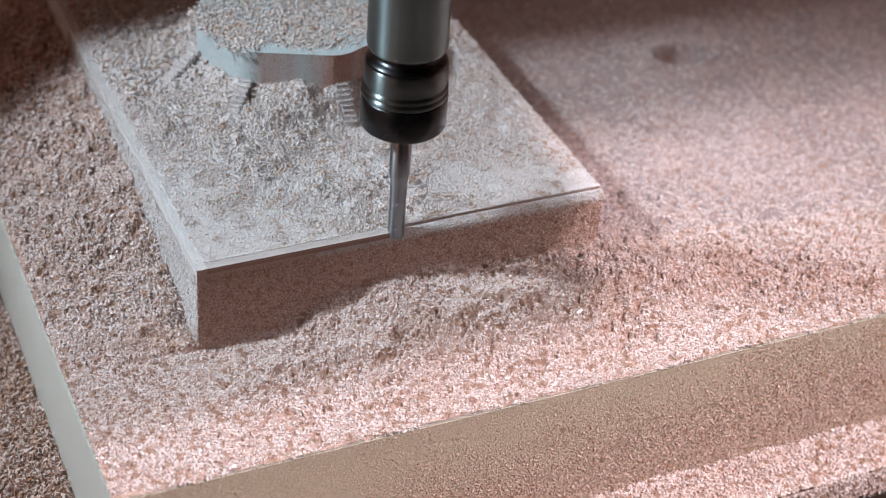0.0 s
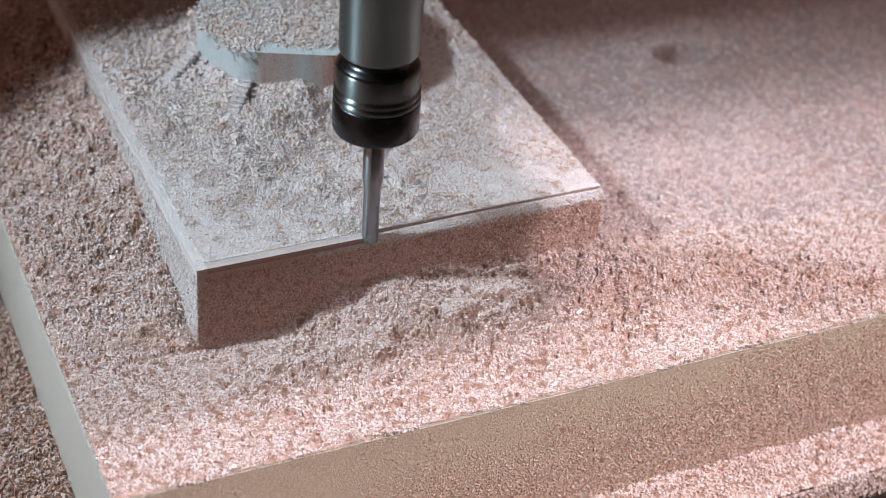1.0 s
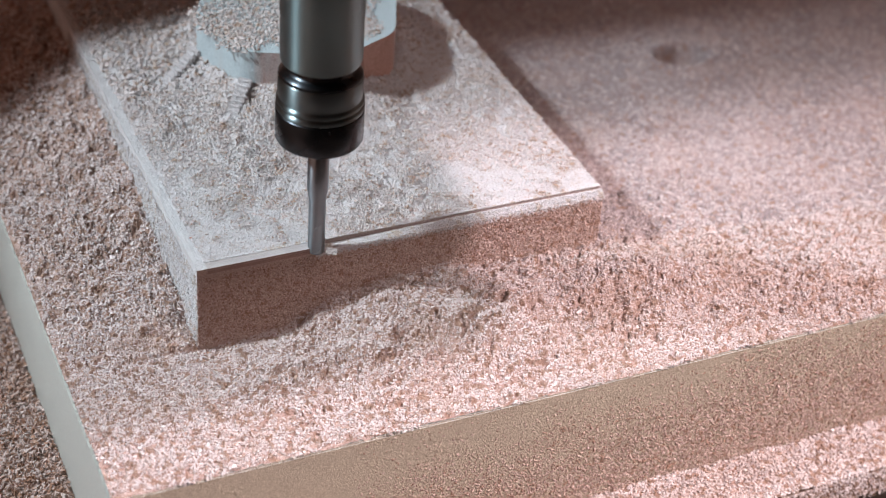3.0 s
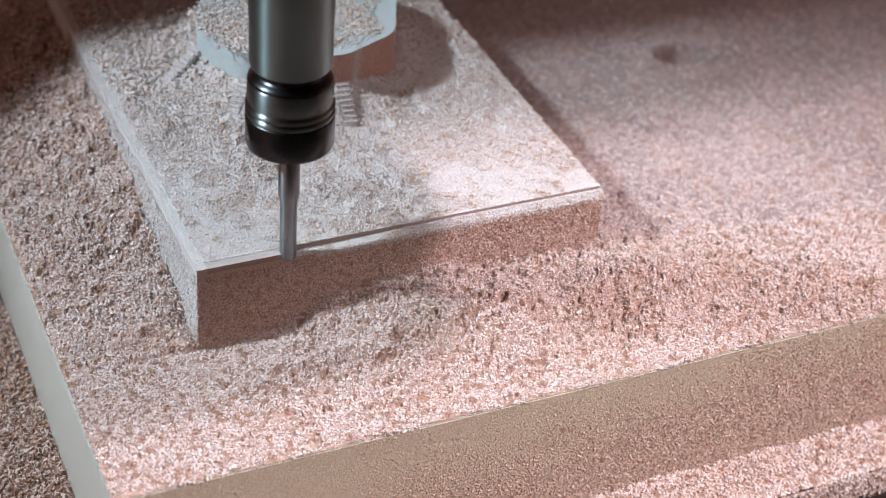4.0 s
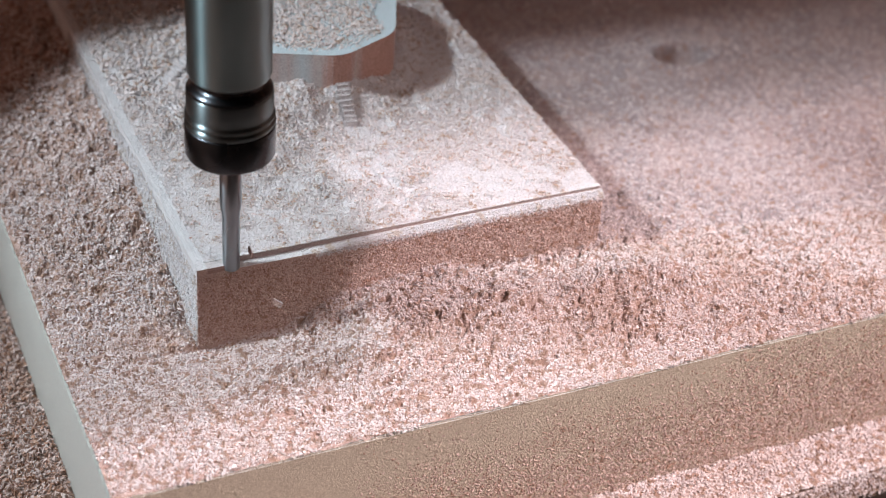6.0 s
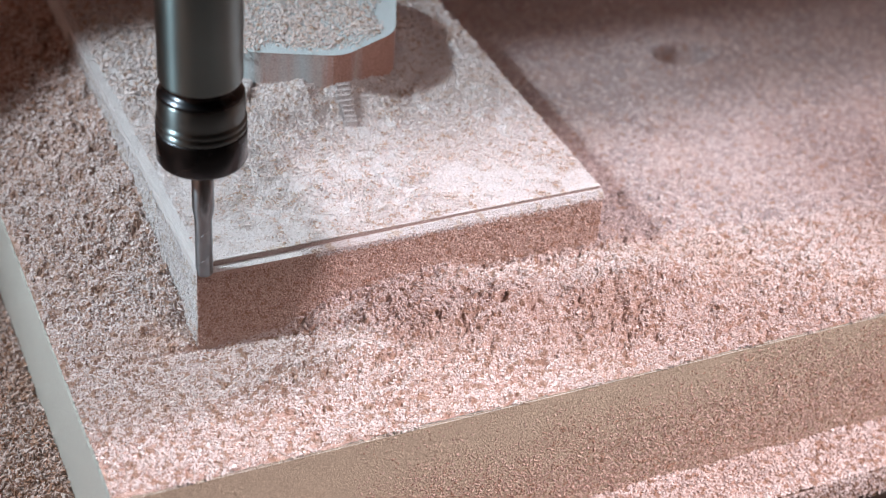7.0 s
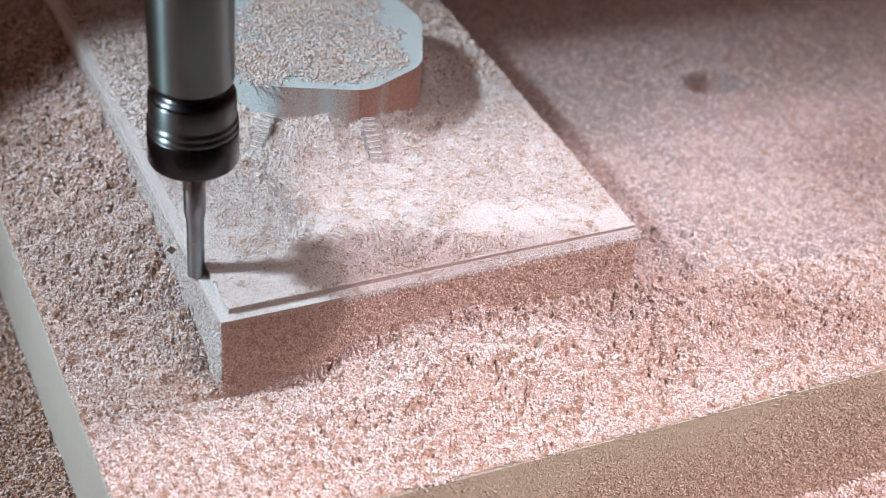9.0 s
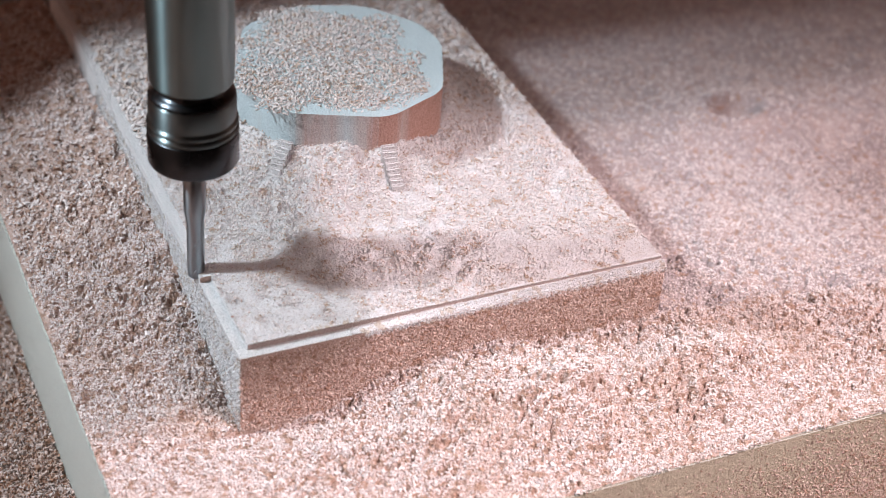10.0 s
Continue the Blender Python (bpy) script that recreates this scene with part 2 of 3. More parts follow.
def chips(places, long, wide, seed, steep=0.45, ups=None):
    """Loose chips at the given places: slivers with three long sides and curled flakes. Returns vertices and faces."""
    r = np.random.RandomState(seed)
    k = len(places)
    L = long * np.exp(r.normal(0, 0.27, k))
    W = wide * np.exp(r.normal(0, 0.33, k))
    yaw, pitch, roll = r.rand(k) * 2 * np.pi, r.normal(0, steep, k), r.rand(k) * 2 * np.pi
    curl = r.normal(0, 0.36, k)
    flake = r.rand(k) < 0.35
    verts, tris, quads, base = [], [], [], 0
    for kind in (0, 1):
        pick = np.nonzero(flake == bool(kind))[0]
        q = len(pick)
        if not q:
            continue
        l_, w_, c_ = L[pick], W[pick], curl[pick]
        if kind == 0:   # sliver: two triangles joined by three sides, the far end thinner
            ang = np.array([0.3, 2.5, 4.4])
            u = np.repeat([-0.5, 0.5], 3)[None] * l_[:, None]
            th = np.where(np.repeat([0, 1], 3) == 0, 0.58, 0.40)[None] * w_[:, None]
            v = np.tile(np.cos(ang), 2)[None] * th
            w = np.tile(np.sin(ang), 2)[None] * th * 0.9
            w = w + (c_ * l_)[:, None] * (u / l_[:, None]) ** 2
            tri = np.array([[0, 2, 1], [3, 4, 5]])
            quad = np.array([[0, 1, 4, 3], [1, 2, 5, 4], [2, 0, 3, 5]])
            m = 6
        else:           # flake: a curled strip of three quads
            l2 = l_ * 0.9
            s = np.repeat([-0.5, -0.17, 0.17, 0.5], 2)[None]
            u = s * l2[:, None]
            v = np.tile([-0.5, 0.5], 4)[None] * (w_ * 1.25)[:, None] * (1 - 0.5 * np.abs(s))
            w = (2.2 * c_ * l2)[:, None] * s ** 2
            tri = np.zeros((0, 3), int)
            quad = np.array([[0, 1, 3, 2], [2, 3, 5, 4], [4, 5, 7, 6]])
            m = 8
        cr, sr = np.cos(roll[pick])[:, None], np.sin(roll[pick])[:, None]
        if kind:
            cr, sr = np.cos(0.7 * (roll[pick] - np.pi) / np.pi)[:, None], np.sin(0.7 * (roll[pick] - np.pi) / np.pi)[:, None]
        v, w = v * cr - w * sr, v * sr + w * cr
        cp, sp = np.cos(pitch[pick])[:, None], np.sin(pitch[pick])[:, None]
        u, w = u * cp - w * sp, u * sp + w * cp
        cy, sy = np.cos(yaw[pick])[:, None], np.sin(yaw[pick])[:, None]
        u, v = u * cy - v * sy, u * sy + v * cy
        loc = np.stack([u, v, w], -1)
        if ups == "front":      # lie on a wall that faces the front
            loc = loc[..., [0, 2, 1]]
        elif ups == "side":     # lie on a wall that faces the side
            loc = loc[..., [2, 0, 1]]
        verts.append((loc + places[pick][:, None]).reshape(-1, 3))
        off = base + m * np.arange(q)[:, None, None]
        tris.append((tri[None] + off).reshape(-1, 3))
        quads.append((quad[None] + off).reshape(-1, 4))
        base += m * q
    return np.concatenate(verts), [np.concatenate(tris), np.concatenate(quads)]


def scatter(x0, x1, y0, y1, density, height, seed, lift=0.5, spread=0.8, keep=None):
    r = np.random.RandomState(seed)
    k = int((x1 - x0) * (y1 - y0) * density)
    x, y = x0 + r.rand(k) * (x1 - x0), y0 + r.rand(k) * (y1 - y0)
    if keep is not None:
        ok = r.rand(k) < keep(x, y)
        x, y = x[ok], y[ok]
    z = height(x, y) + lift + r.rand(len(x)) * spread
    return np.stack([x, y, z], -1)


def heap(name, label, material, sheets, clouds, category="wood chips", ground=None):
    """One object: sheets of packed chips (second material slot) and clouds of loose chips."""
    verts, tris, quads, base, packed = [], [], [], 0, 0
    for v, q in sheets:
        verts.append(v)
        quads.append(q + base)
        base += len(v)
        packed += len(q)
    for v, (t, q) in clouds:
        verts.append(v)
        tris.append(t + base)
        quads.append(q + base)
        base += len(v)
    tri = np.concatenate(tris)
    quad = np.concatenate(quads)
    me = mesh_of(name, np.concatenate(verts), [quad, tri])
    me.materials.append(material)
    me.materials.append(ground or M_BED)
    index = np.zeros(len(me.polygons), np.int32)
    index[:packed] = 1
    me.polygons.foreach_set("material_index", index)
    ob = tagged(new(name, me), label, category, kind="stuff")
    return ob


# ---------------------------------------------------------------- plan, in millimetres
PLATE_W, PLATE_L, PLATE_T = 181.4, 305.0, 40.7
BOARD_X0, BOARD_X1, BOARD_Y0, BOARD_Y1 = -55.1, 520.0, -72.6, 340.0
BOARD_TOP, BASE_TOP = -40.7, -112.0
RABBET_W, RABBET_D = 4.4, 2.6
TOOL_Y = 1.2


def pits(x, y):
    """Deep gaps between the lumps of chips, in loose groups; 0 to 1."""
    n = value_noise(np.asarray(x) * 0.72, np.asarray(y) * 1.35, 2.3, 12) + 0.7 * value_noise(np.asarray(x) * 0.8, np.asarray(y) * 1.2, 1.2, 15)
    bar = 0.27 - 0.36 * value_noise(x, y, 30, 13) - 0.22 * value_noise(x, y, 9, 16)
    bar = np.where((np.asarray(x) > 184) & (np.asarray(y) > 15), bar + 0.12, bar)
    group = np.clip((n - bar) / 0.10, 0, 1)
    hole = 0.0
    for cx, cy, size in ((119, -33, 2.0), (130, -37, 1.9), (113, -31, 1.5), (146, -38.5, 1.4), (134, -36, 1.2), (62, -20, 1.5), (176, -47, 1.6), (97, -26, 1.3)):
        hole = np.maximum(hole, 1.6 * np.exp(-(((x - cx) / size) ** 2 + ((y - cy) / size) ** 2) ** 2))
    return np.maximum(group, hole)


def board_chips(x, y):
    """Height of the chips that lie on the board, round the plate."""
    x, y = np.asarray(x, float), np.asarray(y, float)
    face = np.interp(x, [-60, 3, 16, 36, 60, 85, 125, 166, 183, 230, 300, 500], [2, 0.4, 1.6, 3, 15, 17.5, 17, 13, 13, 8, 3, 2])
    mid = np.interp(x, [-60, 0, 40, 90, 120, 146, 190, 230, 300, 500], [1.5, 3, 9, 20, 24, 17, 22, 11, 4, 2])
    front = np.interp(-y, [0, 34, 62, 73], [0, 1, 2, 3])
    f0 = np.where(front < 1, face + (mid - face) * front, 0)
    f1 = np.where((front >= 1) & (front < 2), mid + (2.8 - mid) * np.clip(front - 1, 0, 1) ** 0.8, 0)
    f2 = np.where(front >= 2, 2.8 - 2.2 * (front - 2), 0)
    ahead = f0 + f1 + f2
    wall = np.interp(y, [-20, 0, 40, 91, 123, 193, 340], [2, 3, 12, 24, 28, 29, 29])
    left = 1.2 + (wall - 1.2) * np.clip((x + 55) / 55, 0, 1) ** 0.9
    right = 2 + 12 * np.exp(-np.clip(x - 181, 0, None) / 40) * np.exp(-np.clip(y, 0, None) / 90)
    th = np.where(y < 0, ahead, np.where(x < 0, left, right))
    calm = np.clip(th / 6, 0.25, 1)
    th = th + calm * (3.4 * value_noise(x, y, 22, 1) + 2.6 * value_noise(x, y, 9, 2)) + 3.0 * np.clip(calm, 0.3, 1) * value_noise(x, y, 4.4, 3)
    th = th + np.where(x < 0, 2.0, 1.3) * np.clip(calm, 0.4, 1) * (np.sqrt(np.clip(crevices(x, y, 3.3, 2), 0, 0.8)) - 0.5)
    th = th + np.clip(calm, 0.4, 1) * (1.1 * value_noise(x, y, 1.25, 21) + 0.9 * value_noise(x, y, 0.7, 22))
    th = th - np.where(y < 0, 2.6, 4.0) * np.clip(calm, 0.5, 1) * pits(x, y)
    # hollow in the chips beside the plate
    far = np.hypot((x - 307) / 1.4, y - 140)
    th = th + 13 * np.exp(-(far / 26) ** 2) - 40 * np.exp(-(far / 8.5) ** 4)
    return BOARD_TOP + np.maximum(th, 0.15)


def plate_chips(x, y):
    x, y = np.asarray(x, float), np.asarray(y, float)
    bank = (9 + 8 * value_noise(x, y, 13, 6)) * np.exp(-np.clip(np.hypot((x - 93) * 1.02, y - 146) - 50, 0, None) / 11)
    cover = np.clip(2.2 * value_noise(x, y, 26, 4) + 0.45 + (y - 30) / 110, 0.05, 1)
    th = 0.15 + cover * (0.9 + 3.6 * np.clip(value_noise(x, y, 5, 5) + 0.10, 0, 1) + 1.2 * value_noise(x, y, 11, 8))
    th = th + (0.3 + 1.5 * cover) * np.clip(crevices(x, y, 2.3, 5) / 0.35, 0, 1) * (0.6 + value_noise(x, y, 4, 14))
    ring = np.hypot(x - 97, y - 76)
    th = th * np.clip((ring - 13) / 4, 0.25, 1) + 0.5 * np.clip((15 - ring) / 1.5, 0, 1)
    th = np.maximum(th, 0.1)
    edge = np.clip(np.minimum(np.minimum(x - 4, 181 - x), y - 5) / 10, 0, 1)
    bank = bank + 6 * np.exp(-((y - 92) / 10) ** 2 - ((x - 80) / 32) ** 2)
    return th * (0.2 + 0.8 * edge) + bank * edge


def base_chips(x, y):
    x, y = np.asarray(x, float), np.asarray(y, float)
    th = np.where(y < BOARD_Y0, 5.0 + 2.0 * np.clip((y + 92) / 18, 0, 1), 10.0)
    th = np.where(y < -86, 5.0 * np.clip((y + 97) / 11, 0.03, 1), th)
    th = np.where(x < BOARD_X0, 9.0 + 3 * np.clip((x + 90) / 35, -1, 1), th)
    return BASE_TOP + th + 2.6 * value_noise(x, y, 14, 6) + 1.4 * value_noise(x, y, 5, 7)


# where stepped cutter ridges run down from the corners of the boss: start and direction
LADDERS = ((56.5, 109.5, -0.68, -0.73), (96, 93.5, -0.1, -1.0), (43.5, 142, -0.95, -0.3))


def on_ladder(x, y):
    hit = np.zeros(np.shape(x), bool)
    for cx, cy, ax, ay in LADDERS:
        s, w = (x - cx) * ax + (y - cy) * ay, (x - cx) * ay - (y - cy) * ax
        hit |= (s > -2) & (s < 21) & (np.abs(w) < 3.9)
    return hit


# ---------------------------------------------------------------- the workshop round the machine
def room():
    tagged(part("floor", box(-1900, 2100, -1900, 2100, -960, -900), M_FLOOR), "dark dusty concrete workshop floor", "floor", kind="structure")
    tagged(part("ceiling", box(-1900, 2100, -1900, 2100, 1800, 1860), M_WALL), "plain painted workshop ceiling", "ceiling", kind="structure")
    for name, b in (("wall_west", (-1960, -1900, -1900, 2100)), ("wall_east", (2100, 2160, -1900, 2100)),
                    ("wall_south", (-1900, 2100, -1960, -1900)), ("wall_north", (-1900, 2100, 2100, 2160))):
        tagged(part(name, box(*b, -900, 1800), M_DARK_WALL if name == "wall_south" else M_WALL), "plain dark painted workshop wall" if name == "wall_south" else "plain brown-grey painted workshop wall", "wall", kind="structure")


def machine():
    ob = tagged(new("portal_machine"), "black painted steel portal machine standing on the floor", "machine")
    part("table_frame", box(-330, 620, 20, 330, -230, -165, 6), M_FRAME, ob)
    for x in (-310, 590):
        for y in (40, 300):
            part("leg", box(x - 20, x + 20, y - 20, y + 20, -900, -230, 3), M_FRAME, ob)
    for x in (-120, 420):
        part("rail", box(x - 12, x + 12, 10, 340, -165, -147, 3), M_STEEL, ob, "bright steel guide rail")
    # the portal over the bed: two uprights, and a hood and rear beam added unseen to cast shade
    for x in (-165, 900):
        part("upright", box(x - 25, x + 25, 372, 428, -900, 480, 5), M_FRAME, ob)
    part("shade_hood", box(-190, 940, -305, 430, 480, 520, 4), M_COVER, ob)
    part("rear_shade_beam", box(-230, 870, 198, 372, 168, 200, 3), M_COVER, ob)
    return ob


def base_slab():
    ob = tagged(new("machine_bed"), "brown spoilboard bed covered with pale chips", "machine bed")
    part("slab", box(-300, 600, -96, 360, BASE_TOP - 15, BASE_TOP, 1.5), M_BASE, ob)
    for x in (-120, 420):
        part("carriage", box(x - 22, x + 22, 60, 240, BASE_TOP - 35, BASE_TOP - 15, 2), M_FRAME, ob)
    BED.append(ob)


def board():
    ob = tagged(part("board", box(BOARD_X0, BOARD_X1, BOARD_Y0, BOARD_Y1, BASE_TOP, BOARD_TOP, 0.5), M_BOARD),
                "thick cream tooling board with dusty side faces", "board")
    BED.append(ob)


def plate():
    """The red block with its step along the front and left edges, and the boss that stands on it."""
    ob = tagged(new("workpiece"), "red-brown tooling board block being milled, dusted with pale powder", "workpiece")
    bm = bmesh.new()
    w, d, r = PLATE_W, RABBET_D, RABBET_W
    x0, y0, long = 0.0, 0.0, PLATE_L
    cut = 64.0    # how far the step reaches back along the left edge
    # two layers: the lower one full size, the upper one set back by the step
    low = [(x0, y0), (w, y0), (w, long), (x0, long)]
    high = [(r, r), (w, r), (w, long), (x0, long), (x0, cut), (r, cut)]
    body = prism(low, BOARD_TOP, -d)
    part("body", body, M_PLATE, ob)
    part("raised_face", prism(high, -d, 0), M_EDGE, ob)
    # the boss: an uneven octagon with rounded corners
    corners = [(43, 142), (55.7, 109), (96, 92.7), (126.6, 106.4), (143, 145.5), (139.9, 166), (121, 188.6), (93, 197), (62.6, 186)]
    outline = []
    for i, c in enumerate(corners):
        a, b, e = Vector(corners[i - 1]), Vector(c), Vector(corners[(i + 1) % len(corners)])
        p, q = b + (a - b).normalized() * 7, b + (e - b).normalized() * 7
        for k in range(6):
            t = k / 5
            outline.append(tuple(p * (1 - t) ** 2 + b * 2 * t * (1 - t) + q * t * t))
    part("boss", prism(outline, 0, 30), M_BOSS, ob, "raised octagonal boss with a dusty top and smooth sides")
    # stepped cutter ridges that run down from the boss corners
    steps = []
    for i in range(8):
        me = bpy.data.meshes.new("ridge")
        bm = box(-3.6 + 0.12 * i, 3.6 - 0.2 * (i % 3), -0.85, 0.85, -1.0, 16.5 - 1.45 * i, 0.7, 2)
        bm.to_mesh(me)
        bm.free()
        steps.append(me)
    for cx, cy, ax, ay in LADDERS:
        for i, me in enumerate(steps):
            m = part("tool_ridge", me, M_DUST, ob)
            m.location = ((cx + ax * 2.15 * (i + 0.3)) * MM, (cy + ay * 2.15 * (i + 0.3)) * MM, 0)
            m.rotation_euler = (0, 0, math.atan2(ay, ax) + math.pi / 2 + 0.10 * math.sin(5 * i))
    BED.append(ob)


def spindle():
    """The tool holder with collet nut and cutter; its origin is the cutter's tip."""
    ob = tagged(new("spindle"), "dark steel spindle with collet nut and slim milling cutter", "spindle")
    part("holder", lathe([(12.4, 88.2), (14.7, 88.6), (15.2, 89.2), (15.6, 90.4), (15.6, 109.0), (15.75, 109.2), (15.75, 274), (10, 274.2)]), M_STEEL, ob, "polished dark steel tool holder")
    nut = part("collet_nut", lathe([(12.0, 68.4), (16.7, 68.5), (17.0, 68.9), (17.0, 70.0), (16.7, 70.4), (16.1, 70.6), (16.1, 71.3), (16.6, 71.5), (16.9, 72.0), (16.9, 72.7),
                                    (16.6, 73.2), (16.0, 73.5), (16.0, 74.0), (16.3, 74.4), (16.3, 82.2), (16.1, 82.7), (15.6, 83.0), (11, 83.1)]),
               M_NUT, ob, "grey steel collet nut with turned rings")
    part("nut_shoulder", lathe([(11.5, 82.9), (16.0, 82.95), (16.15, 83.3), (15.6, 84.2), (14.0, 85.0), (13.0, 85.7), (12.5, 86.8), (12.4, 88.6), (11, 88.7)]), M_BLACK, nut, "black rounded shoulder above the nut")
    part("nut_collar", lathe([(5.0, 54.4), (15.4, 54.1), (16.5, 54.7), (17.05, 55.8), (17.05, 67.6), (16.8, 68.2), (12, 68.5)]), M_BLACK, nut, "black oxide lower collar")
    cutter = part("cutter", lathe([(0.6, 0.0), (3.1, 0.15), (3.4, 0.6), (3.4, 25.0), (3.5, 26.5), (4.1, 30.0), (4.25, 31.0), (4.25, 57), (3, 57.2)], 40), M_TOOL, ob, "slim carbide milling cutter")
    for a in (0, 180):
        bm = bmesh.new()
        prev = None
        for i in range(25):
            z, t = 0.8 + i * 0.95, radians(a + i * 14)
            row = [bm.verts.new(((r * math.cos(t + o)) * MM, (r * math.sin(t + o)) * MM, z * MM)) for r, o in ((3.3, -0.28), (3.5, 0.0), (3.3, 0.28))]
            if prev:
                for j in (0, 1):
                    bm.faces.new((prev[j], prev[j + 1], row[j + 1], row[j]))
            prev = row
        part("flute", bm, M_TOOL, cutter)
    # unseen housing, its size set by the shade it has to cast
    part("motor", box(-60, 168, -240, 118, 270, 468, 6), M_FRAME, ob, "black spindle motor housing")
    part("slide", box(-40, 40, -130, 100, 468, 480, 2), M_FRAME, ob)
    return ob, cutter


room()
machine()
base_slab()
board()
plate()
SPINDLE, CUTTER = spindle()


# ---------------------------------------------------------------- crumbs that the cutter takes away
CRUMBS = []


def crumbs():
    r = random.Random(5)
    i = 0
    x = 83.0
    while x > RABBET_W:      # front edge, taken from right to left
        x0 = max(RABBET_W, x - 0.5)
        add_crumb(x0, x, 0.0, RABBET_W, (85.0 - x0) / 11.65 - 0.22, r)
        x = x0
    add_crumb(0.0, RABBET_W, 0.0, RABBET_W, 7.22, r)
    y = RABBET_W
    while y < 64.0:          # left edge, taken from the corner backwards
        y1 = min(64.0, y + 0.6)
        reach = y - 3.2 - TOOL_Y
        when = next((a + (b - a) * (reach - p) / (q - p) for (a, p), (b, q) in zip(BED_ROWS, BED_ROWS[1:]) if p <= reach < q), None)
        if reach < 0:
            when = 7.3
        add_crumb(0.0, RABBET_W, y, y1, when, r)
        y = y1


def add_crumb(x0, x1, y0, y1, when, r):
    cx, cy = (x0 + x1) / 2, (y0 + y1) / 2
    ob = tagged(part("crumb", box(x0 - cx, x1 - cx, y0 - cy, y1 - cy, -RABBET_D / 2, RABBET_D / 2), M_PLATE if cx < RABBET_W else M_CRUMB),
                "thin dusty sliver of red tooling board at the cut edge", "crumb", "crumbs along the cut edge")
    CRUMBS.append((ob, (cx, cy, -RABBET_D / 2), when, (r.random(), r.random(), r.random(), r.random())))


BED_ROWS = [(0.0, 0.0), (7.25, 0.0), (7.35, 0.25), (7.5, 1.9), (7.75, 4.6), (8.0, 7.9), (8.25, 13.8), (8.5, 19.7),
            (8.75, 25.4), (9.0, 31.1), (9.5, 42.6), (10.0, 54.0)]
SPINDLE_ROWS = [(0.0, 85.0), (3.5, 44.2), (6.8, 5.8), (7.0, 3.5), (7.15, 1.7), (7.25, 0.6), (7.33, 0.2), (7.5, 0.2), (10.0, 0.2)]
crumbs()


# ---------------------------------------------------------------- chips
def chip_heaps():
    def off_plate(x, y):
        return ((x < -0.8) | (x > 182) | (y < -0.8)).astype(float)

    def in_board(x, y):
        return off_plate(x, y) * (np.hypot((x - 307) / 1.4, y - 140) > 8.5) * (1 - 0.97 * (pits(x, y) > 0.12)) * np.clip((y - BOARD_Y0 + 5.0 * value_noise(x, y, 11, 9) - 0.6 + 1.8 * np.clip((x - 60) / 90, 0, 1)) / 1.2, 0, 1) * np.clip((x - BOARD_X0 + 4.0 * value_noise(x, y, 9, 8) - 0.3) / 3, 0, 1)

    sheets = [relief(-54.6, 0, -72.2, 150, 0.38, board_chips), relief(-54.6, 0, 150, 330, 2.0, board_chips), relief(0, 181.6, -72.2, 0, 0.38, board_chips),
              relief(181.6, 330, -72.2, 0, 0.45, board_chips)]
    clouds = []
    for k, (area, density, long, wide) in enumerate((
            ((-54.6, 330, -73.2, 0), 1.0, 1.05, 0.62), ((-54.6, 0, 0, 130), 0.9, 1.15, 0.7), ((-54.6, 0, 130, 320), 1.0, 1.7, 0.65))):
        clouds.append(chips(scatter(*area, density, board_chips, 20 + k, -0.3, 1.2, in_board), long, wide, 40 + k, 0.5))
    # short fuzz between the chips
    for k, (area, density) in enumerate((((-54.6, 330, -73.2, 0), 3.0), ((-54.6, 0, 0, 130), 2.8))):
        clouds.append(chips(scatter(*area, density, board_chips, 120 + k, 0.0, 1.3, in_board), 0.85, 0.27, 140 + k, 0.7))
    # a few long curls on top
    clouds.append(chips(scatter(-54, 300, -70, 0, 0.03, board_chips, 33, 0.3, 0.7, in_board), 2.2, 0.4, 53, 0.35))
    clouds.append(chips(scatter(-54, 0, 0, 120, 0.06, board_chips, 34, 0.3, 0.7, in_board), 2.2, 0.45, 54, 0.35))
    BED.append(heap("wood_chips", "loose heap of pale pink wood chips on the board", M_CHIPS, sheets, clouds))

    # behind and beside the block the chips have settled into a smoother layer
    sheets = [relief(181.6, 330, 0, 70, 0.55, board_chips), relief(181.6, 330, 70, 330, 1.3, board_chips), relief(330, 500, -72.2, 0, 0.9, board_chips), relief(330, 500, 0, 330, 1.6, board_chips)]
    clouds = []
    for k, (area, density, long, wide) in enumerate((
            ((181.6, 330, 0, 110), 2.2, 0.75, 0.36), ((181.6, 480, 110, 320), 0.5, 1.1, 0.5), ((330, 480, -73.2, 0), 1.8, 1.1, 0.45), ((330, 480, 0, 110), 0.9, 1.1, 0.45))):
        clouds.append(chips(scatter(*area, density, board_chips, 27 + k, -0.15, 0.45, in_board), long, wide, 47 + k, 0.4))
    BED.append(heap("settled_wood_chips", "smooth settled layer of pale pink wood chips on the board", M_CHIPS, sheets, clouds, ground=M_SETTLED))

    sheets = [relief(4.6, 181.2, 4.6, 120, 0.6, plate_chips), relief(4.6, 181.2, 120, 303, 1.4, plate_chips)]
    dense = lambda x, y: np.clip(0.52 + 1.8 * value_noise(x, y, 20, 4) + 2.4 * value_noise(x, y, 5, 2) + (y - 25) / 140 + 6 * (plate_chips(x, y) > 3), 0.01, 1)
    inner = lambda x, y: 1.0 * (np.minimum(np.minimum(x - 3.8, 182 - x), y - 4.2) > 0)
    clear = lambda x, y: dense(x, y) * inner(x, y) * (1 - 0.9 * on_ladder(x, y))
